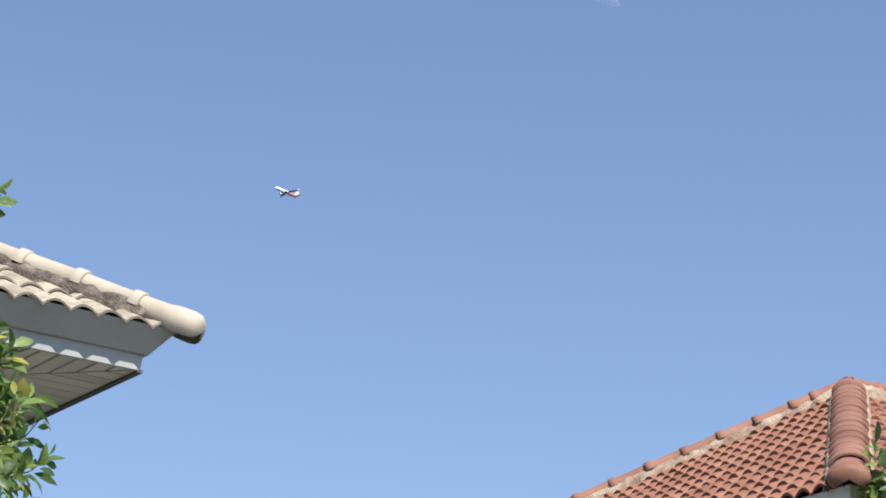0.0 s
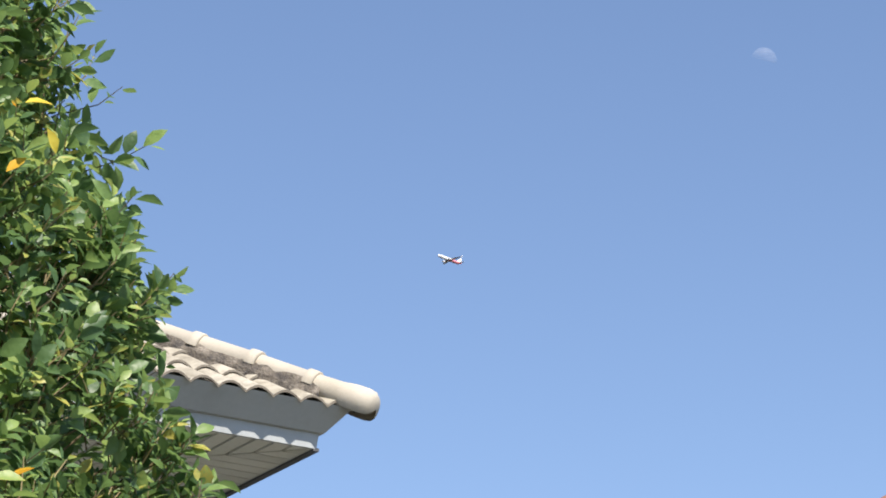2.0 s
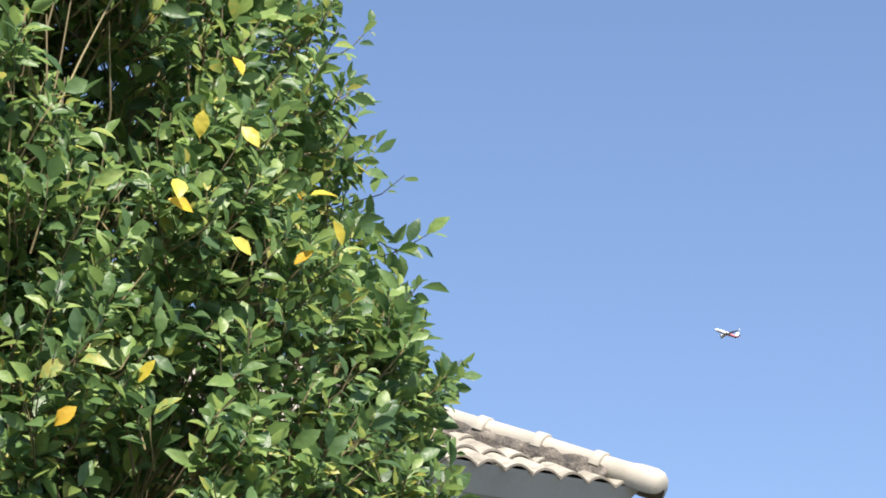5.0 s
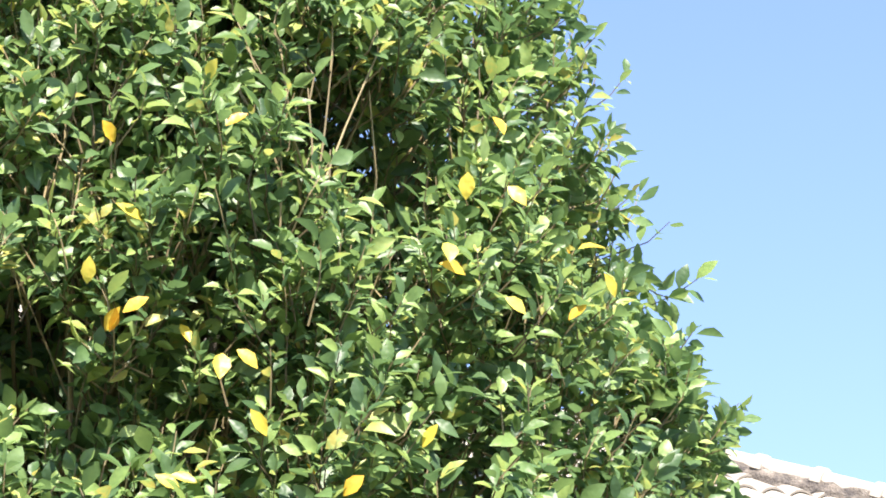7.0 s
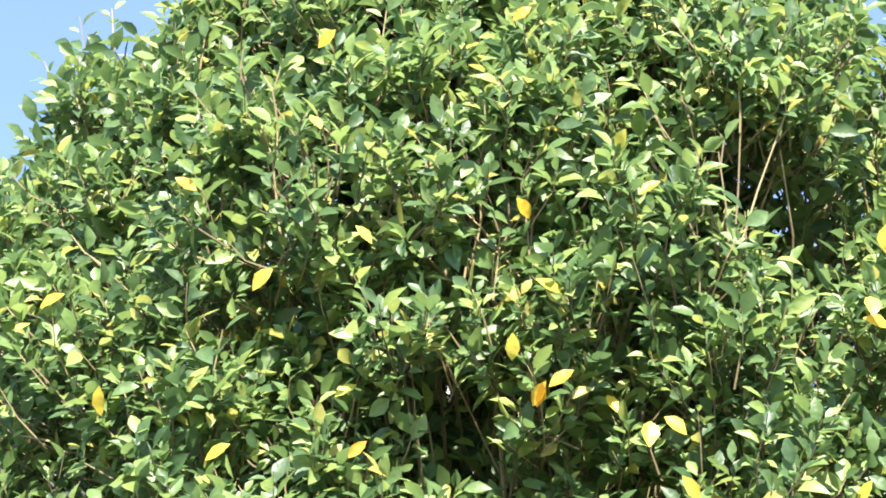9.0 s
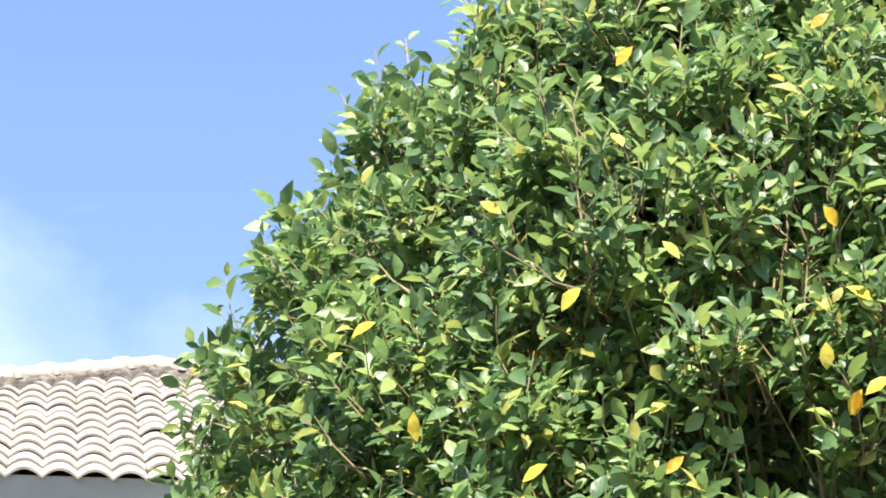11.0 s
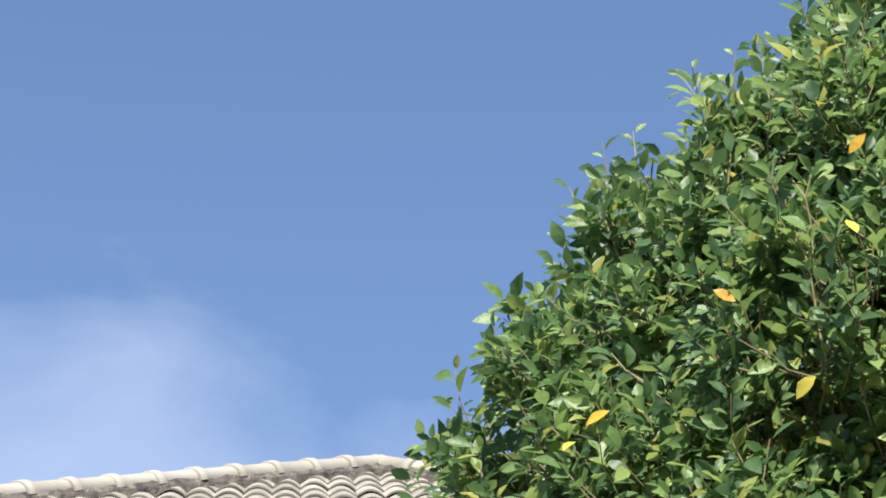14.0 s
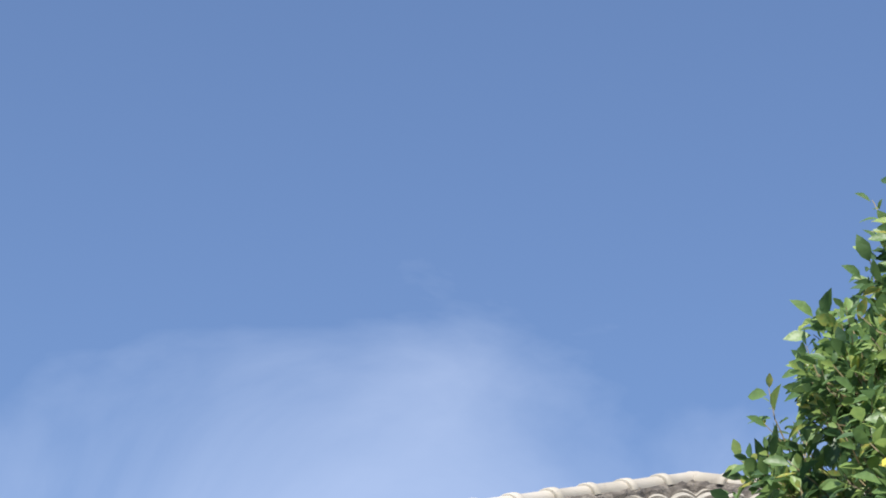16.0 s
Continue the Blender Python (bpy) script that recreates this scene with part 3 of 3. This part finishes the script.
    # bare upright stems inside, long airy shoots on the outline
    for i in range(stems):
        a = rng.uniform(0, 2 * math.pi)
        z = rng.uniform(z_low + 0.8, z_high - 1.6)
        h = reach(z, 1 if math.cos(a) > 0 else -1) * rng.uniform(0.62, 0.86)
        at = right * (math.cos(a) * h) + front * (math.sin(a) * h * depth) + Vector((0, 0, z))
        for _ in range(3):
            to = at + right * (math.cos(a) * 0.22 + rng.gauss(0, .16)) + front * (math.sin(a) * 0.22 + rng.gauss(0, .12)) + Vector((0, 0, rng.uniform(0.4, 0.8)))
            if math.hypot(to.dot(right), to.dot(front) / depth) > reach(to.z + 0.1, 1 if to.dot(right) > 0 else -1) * 0.97:
                continue
            tube(tv, tf, [at, at.lerp(to, 0.5) + Vector((rng.gauss(0, .02), rng.gauss(0, .02), 0)), to], [0.0045, 0.0034, 0.002], 4)
    for tip, lean, ln in tips:
        shoot(tip - lean * ln, lean, ln, rng.randint(6, 10), leaf_len * 1.1, (front + lean * 0.4).normalized())
    cloud = np.array(verts) + np.array([centre[0], centre[1], 0.0]) - np.array(EYE)
    gap = np.linalg.norm(cloud, axis=1)
    cloud /= gap[:, None]
    # fans of bare tan stems that show between the leaves
    for az, el in fans:
        v = way(az, el)
        close = gap[cloud @ np.array(v) > math.cos(radians(0.35))]
        if not len(close):
            continue
        foot = Vector(EYE) + v * (float(np.percentile(close, 14))) - at_world
        for k in range(rng.randint(4, 7)):
            up = (right * rng.gauss(0, .42) + front * rng.gauss(0.05, .12) + Vector((0, 0, 1))).normalized()
            st, ln = foot + right * rng.gauss(0, .05) + front * rng.gauss(0, .04), rng.uniform(0.3, 0.55)
            bend = st + up * (ln * 0.5) + right * rng.gauss(0, .02)
            tube(tv, tf, [st, bend, st + up * ln], [0.0042, 0.0034, 0.0024], 5)
            shoot(st + up * (ln * 0.85), up, 0.16, rng.randint(5, 8), leaf_len, (front + Vector((0, 0, 0.5))).normalized())
    crown = piece("crown", mesh("crown", verts, faces, M_LEAVES, True), tree, None, "dense glossy green foliage")
    tagged(crown, kind="stuff")
    tagged(piece("branchwork", mesh("branchwork", tv, tf, M_TWIG), tree, None, "thin green-brown twigs"), kind="stuff")
    # leaves that stand out singly
    for az, el in yellow:
        v = way(az, el)
        close = gap[cloud @ np.array(v) > math.cos(radians(0.22))]
        if len(close):
            ln = leaf_len * rng.uniform(0.9, 1.15)
            q = Vector(EYE) + v * (float(close.min()) - 0.02) - Vector((centre[0], centre[1], 0)) + Vector((0, 0, ln * 0.4))
            single_at.append((q, Vector((rng.gauss(0, .9), rng.gauss(0, .3), -0.7)).normalized(),
                              (front + Vector((rng.gauss(0, .3), 0, 0.4))).normalized(), ln, True))
    kinds = [[], []]
    for mat, made in ((M_LEAF, kinds[0]), (M_YELLOW, kinds[1])):
        for wd, dp, fd in ((0.54, 0.12, 0.1), (0.60, 0.22, 0.18), (0.48, 0.05, 0.25)):
            made.append(mesh("leaf", leaf_points(Vector(), Vector((1, 0, 0)), Vector((0, 0, 1)), 1.0, wd, dp, fd), LEAF_FACES, mat, True))
    for at, along, nor, ln, old in single_at:
        ln *= 1.12 if old else 1.0
        sd = nor.cross(along).normalized()
        m = Matrix((along, sd, along.cross(sd))).transposed().to_4x4()
        piece("leaf", rng.choice(kinds[1 if old else 0]), tree, Matrix.Translation(at) @ m @ Matrix.Scale(ln, 4), "yellowing leaf" if old else "")
    # trunk and limbs
    bv, bf = [], []
    tube(bv, bf, [Vector((0, 0, -0.1)), Vector((0.02, 0, 0.25)), Vector((0.05, 0.03, fork * 0.6)), Vector((0, 0.02, fork)), Vector((0.02, 0, z_high * 0.72))],
         [trunk_r * 1.5, trunk_r * 1.1, trunk_r, trunk_r * 0.85, trunk_r * 0.3], 12)
    piece("trunk", mesh("trunk", bv, bf, M_BARK, True), tree, None, "grey-brown trunk")
    for i in range(limb_count):
        a = 2 * math.pi * i / limb_count + rng.uniform(-0.25, 0.25)
        z1 = z_low + (z_high - z_low) * rng.uniform(0.25, 0.7)
        z0 = fork + (z1 - fork) * rng.uniform(0.05, 0.4)
        h = reach(z1, 1 if math.cos(a) > 0 else -1)
        end = right * (math.cos(a) * h * 0.6) + front * (math.sin(a) * h * depth * 0.6) + Vector((0, 0, z1))
        st = Vector((0.01, 0.01, z0))
        mid = st.lerp(end, 0.5) + Vector((0, 0, -0.12))
        lv, lf = [], []
        tube(lv, lf, [st, mid, end], [trunk_r * 0.45, trunk_r * 0.28, 0.012], 8)
        for _ in range(9):
            t = rng.uniform(0.3, 0.95)
            at = mid.lerp(end, (t - 0.5) * 2) if t > 0.5 else st.lerp(mid, t * 2)
            to = at + Vector((rng.uniform(-.35, .35), rng.uniform(-.35, .35), rng.uniform(.1, .45)))
            if math.hypot(to.dot(right), to.dot(front) / depth) > reach(to.z + 0.1, 1 if to.dot(right) > 0 else -1) * 0.9:
                continue
            tube(lv, lf, [at, at.lerp(to, 0.5) + Vector((0, 0, 0.03)), to], [0.012, 0.008, 0.004], 5)
        piece("limb", mesh("limb", lv, lf, M_BARK, True), tree)
    return tree


def table(pairs):
    def value(z):
        for (a, u), (b, v) in zip(pairs, pairs[1:]):
            if z <= b:
                t = max(0.0, (z - a) / (b - a))
                return u + (v - u) * t
        return pairs[-1][1]
    return value


TREE_AZ, TREE_FLAT = 93.2, 8.6
tc = spot(TREE_AZ, 0, TREE_FLAT)
RIGHT = table([(2.3, 1.5), (3.2, 2.15), (3.9, 2.28), (4.1, 2.15), (4.36, 2.05), (4.55, 2.08), (4.83, 2.14), (4.99, 1.93), (5.12, 1.74), (5.23, 1.88), (5.33, 1.94),
               (5.47, 1.92), (5.59, 1.82), (5.66, 1.62), (5.73, 1.70), (5.92, 1.70), (6.09, 1.66), (6.22, 1.56), (6.33, 1.28), (6.9, 0.95), (7.4, 0.4), (7.6, 0.1)])
LEFT = table([(2.3, 1.3), (3.2, 2.0), (4.2, 2.2), (5.1, 2.02), (5.35, 2.02), (5.49, 1.93), (5.7, 1.86), (5.78, 1.78), (5.88, 1.73), (5.97, 1.53), (6.16, 1.48),
              (6.36, 1.40), (6.45, 1.22), (6.51, 1.0), (6.6, 0.82), (6.86, 0.76), (7.2, 0.5), (7.6, 0.1)])
# sprigs that stand out of the outline: across, height, angle, length
RIGHT_SPRIGS = [(1.91, 6.06, 37, 0.19), (1.85, 5.8, 14, 0.16), (1.8, 6.21, 35, 0.17), (1.7, 6.27, 69, 0.17), (1.82, 5.71, 70, 0.2), (1.93, 5.62, 49, 0.16),
                (2.05, 5.49, 20, 0.2), (2.13, 5.31, 23, 0.19), (2.05, 5.19, -33, 0.18), (2.04, 5.05, 18, 0.17), (2.07, 4.93, 28, 0.16), (2.25, 4.86, 24, 0.2),
                (2.17, 4.75, 16, 0.18), (1.4, 6.34, 69, 0.16), (2.19, 4.46, 17, 0.17), (2.36, 4.0, 25, 0.18), (2.31, 4.05, 43, 0.18)]
LEFT_SPRIGS = [(-1.4, 6.55, 105, 0.2), (-1.29, 6.59, 97, 0.18), (-1.13, 6.57, 102, 0.2), (-1.05, 6.63, 102, 0.2), (-0.93, 6.87, 97, 0.2), (-1.54, 6.38, 122, 0.22),
               (-1.46, 6.38, 185, 0.16), (-1.56, 6.2, 111, 0.21), (-1.61, 6.07, 162, 0.16), (-1.76, 5.96, 133, 0.17), (-1.65, 5.98, 114, 0.18), (-1.75, 5.88, 146, 0.16),
               (-1.93, 5.72, 110, 0.2), (-1.97, 5.56, 149, 0.2), (-1.8, 5.73, 121, 0.18), (-2.05, 5.44, 156, 0.2), (-2.1, 5.32, 160, 0.18), (-2.08, 5.2, 184, 0.18)]
YELLOW = [(96.7, 29.4), (92.2, 29.8), (100.3, 26.4), (96.3, 25.5), (98.1, 24.6), (102.6, 24.0), (103.3, 23.4), (90.2, 27.3), (92.7, 26.0), (91.6, 22.5), (90.9, 22.0), (92.9, 23.3),
          (96.1, 21.2), (99.0, 21.1), (89.4, 20.3), (85.4, 20.0), (96.3, 22.3), (92.2, 22.3), (90.0, 21.4), (89.7, 21.5), (89.5, 26.2), (97.3, 27.7), (101.8, 22.2), (85.1, 23.6),
          (84.0, 26.1), (83.75, 24.7), (85.3, 23.2), (84.6, 25.0), (91.4, 19.0), (91.1, 19.0), (87.0, 19.0), (83.9, 22.5), (92.3, 22.3), (81.7, 22.9), (82.1, 22.3)]
HOLLOWS = ((98.0, 28.4, 0.95), (99.6, 27.3, 0.8), (88.6, 25.2, 1.1), (87.2, 25.2, 1.1), (98.6, 21.1, 1.0), (95.7, 21.4, 0.8), (92.2, 23.8, 0.6), (91.7, 21.2, 0.9), (101.2, 20.9, 1.0), (86.0, 22.4, 0.6),
           (89.6, 22.2, 0.5), (85.7, 25.1, 0.95), (83.3, 25.2, 0.6), (83.8, 21.3, 0.5), (90.8, 20.5, 0.6), (93.6, 20.2, 0.6))
FANS = ((93.4, 25.0), (92.8, 24.6), (93.9, 24.4), (97.0, 25.2), (88.3, 24.6), (85.9, 24.6), (94.4, 22.6), (98.9, 23.2))
rng = random.Random(7)
tips = []
for across, high, angle, ln in RIGHT_SPRIGS + LEFT_SPRIGS:
    lean = way(TREE_AZ - 90, 0) * math.cos(radians(angle)) + Vector((0, 0, math.sin(radians(angle))))
    tips.append((way(TREE_AZ - 90, 0) * across + Vector((0, 0, high)), lean, ln * 1.5))
tree = make_tree("tree", (tc.x, tc.y), 2.4, 7.55, lambda z, s: (RIGHT if s > 0 else LEFT)(z), 0.82, 900, 27, 0.065, rng, tips, 300,
                 "broad dense garden tree with glossy green leaves and scattered yellow ones", face_az=TREE_AZ + 180, yellow=YELLOW, hollows=HOLLOWS, fans=FANS, stems=110)

sc = spot(59.45, 0, 17.5)
bush = table([(2.2, 0.4), (3.2, 0.7), (4.6, 0.8), (5.7, 0.62), (6.3, 0.42), (6.8, 0.2), (7.1, 0.05)])
small_tree = make_tree("tree", (sc.x, sc.y), 2.2, 7.0, lambda z, s: bush(z), 1.0, 40, 20, 0.09, random.Random(11), [], 0,
                       "slim green garden tree beside the terracotta house", 6, 0.08, face_az=238, stems=10)


# ---- sky things ----
def airliner():
    """Twin-engined airliner, nose along +x, span along y."""
    plane = tagged(new("aeroplane"), "white and red twin-engined airliner in flight", "aeroplane")

    def hull(name, stations, mat, label):
        verts, faces, n = [], [], 20
        for x, r, z in stations:
            for k in range(n):
                t = 2 * math.pi * k / n
                verts.append((x, r * math.cos(t), z + r * math.sin(t)))
        for i in range(len(stations) - 1):
            for k in range(n):
                k2 = (k + 1) % n
                faces.append((i * n + k, i * n + k2, (i + 1) * n + k2, (i + 1) * n + k))
        faces += [tuple(range(n)), tuple(range(len(verts) - 1, len(verts) - n - 1, -1))]
        return piece(name, mesh(name, verts, faces, mat, True), plane, None, label)

    hull("fuselage", [(18.8, 0.15, -0.4), (18.3, 0.7, -0.3), (17.2, 1.3, -0.15), (15.5, 1.8, 0), (13.5, 1.97, 0), (3.0, 1.98, 0)], M_WHITE, "white forward fuselage")
    hull("rear_fuselage", [(3.0, 1.98, 0), (-7.0, 1.97, 0), (-11.0, 1.7, 0.25), (-15.0, 1.05, 0.75), (-18.5, 0.35, 1.1)], M_REDP, "red rear fuselage")

    def blade(name, root, tip, mat, label, parent=plane):
        """Tapered wing: root and tip as (x front, chord, y, z, thickness)."""
        verts, faces = [], []
        for x, c, y, z, th, up in (root, tip):
            for f, h in ((0, 0), (0.12, 0.5), (0.4, 0.6), (0.75, 0.3), (1, 0), (0.75, -0.2), (0.4, -0.4), (0.12, -0.4)):
                verts.append((x - c * f, y, z + h * th) if not up else (x - c * f, y + h * th, z))
        for k in range(8):
            faces.append((k, (k + 1) % 8, 8 + (k + 1) % 8, 8 + k))
        faces += [tuple(range(8)), tuple(range(15, 7, -1))]
        return piece(name, mesh(name, verts, faces, mat), parent, None, label)

    for sgn in (-1, 1):
        w = blade("wing", (5.2, 6.6, 1.6 * sgn, -1.0, 0.8, False), (-3.6, 1.6, 17.0 * sgn, 0.6, 0.25, False), M_GREYP, "grey wing")
        blade("winglet", (-3.6, 1.6, 17.0 * sgn, 0.6, 0.15, True), (-5.0, 0.7, 17.4 * sgn, 2.4, 0.1, True), M_WHITE, "white winglet", w)
        blade("tailplane", (-13.2, 3.8, 0.8 * sgn, 0.9, 0.4, False), (-16.2, 1.5, 6.2 * sgn, 1.4, 0.2, False), M_GREYP, "grey tailplane")
        verts, faces = [], []
        tube(verts, faces, [Vector((x, 5.75 * sgn, -1.95)) for x in (6.0, 5.7, 4.0, 2.4, 1.4)], [1.0, 1.15, 1.15, 0.85, 0.5], 14)
        piece("engine", mesh("engine", verts, faces, M_WHITE, True), plane, None, "white engine pod")
    blade("tail_fin", (-11.0, 6.2, 0, 1.4, 0.5, True), (-16.4, 2.3, 0, 7.6, 0.3, True), M_WHITE, "white tail fin")
    return plane


plane = airliner()
plane.matrix_basis = Matrix.Translation(Vector(EYE) + way(73.0, 20.68) * 3450) @ pose(0, 0, 0, 0, 0, 203) @ pose(0, 0, 0, 0, -5, 0)

# half moon: the sunlit, visible part of a far sphere, veiled by the air
M_MOON = bpy.data.materials.new("veiled_moon")
M_MOON.use_nodes = True
mn, ml = M_MOON.node_tree.nodes, M_MOON.node_tree.links
mn.remove(mn["Principled BSDF"])
mdif, mtr, mmx, mno = mn.new("ShaderNodeBsdfDiffuse"), mn.new("ShaderNodeBsdfTransparent"), mn.new("ShaderNodeMixShader"), mn.new("ShaderNodeTexNoise")
mra = mn.new("ShaderNodeMapRange")
mno.inputs["Scale"].default_value, mno.inputs["Detail"].default_value = 0.07, 4
mgeo = mn.new("ShaderNodeNewGeometry")
ml.new(mgeo.outputs["Position"], mno.inputs["Vector"])
ml.new(mno.outputs["Fac"], mra.inputs["Value"])
mra.inputs["From Min"].default_value, mra.inputs["From Max"].default_value = 0.3, 0.7
mra.inputs["To Min"].default_value, mra.inputs["To Max"].default_value = 0.04, 0.09
mdif.inputs["Color"].default_value = (0.8, 0.8, 0.8, 1)
ml.new(mra.outputs["Result"], mmx.inputs["Fac"])
ml.new(mtr.outputs["BSDF"], mmx.inputs[1])
ml.new(mdif.outputs["BSDF"], mmx.inputs[2])
ml.new(mmx.outputs["Shader"], mn["Material Output"].inputs["Surface"])
toward_sun, to_eye = way(SUN_AZ, SUN_EL), -way(66.13, 24.50)
verts, faces = [], []
mx_axis = to_eye
my_axis = (toward_sun - to_eye * toward_sun.dot(to_eye)).normalized()
mz_axis = mx_axis.cross(my_axis)
for i in range(17):
    a = math.pi * i / 16 - math.pi / 2
    for k in range(17):
        b = math.pi / 2 * k / 16
        verts.append((mx_axis * (math.sin(b) * math.cos(a)) + my_axis * (math.cos(b) * math.cos(a)) + mz_axis * math.sin(a)) * 19.7)
for i in range(16):
    for k in range(16):
        c = i * 17 + k
        faces.append((c, c + 1, c + 18, c + 17))
moon = tagged(new("moon", mesh("moon", verts, faces, M_MOON, True)), "pale half moon in the blue daytime sky", "moon")
moon.location = Vector(EYE) + way(66.13, 24.50) * 4500
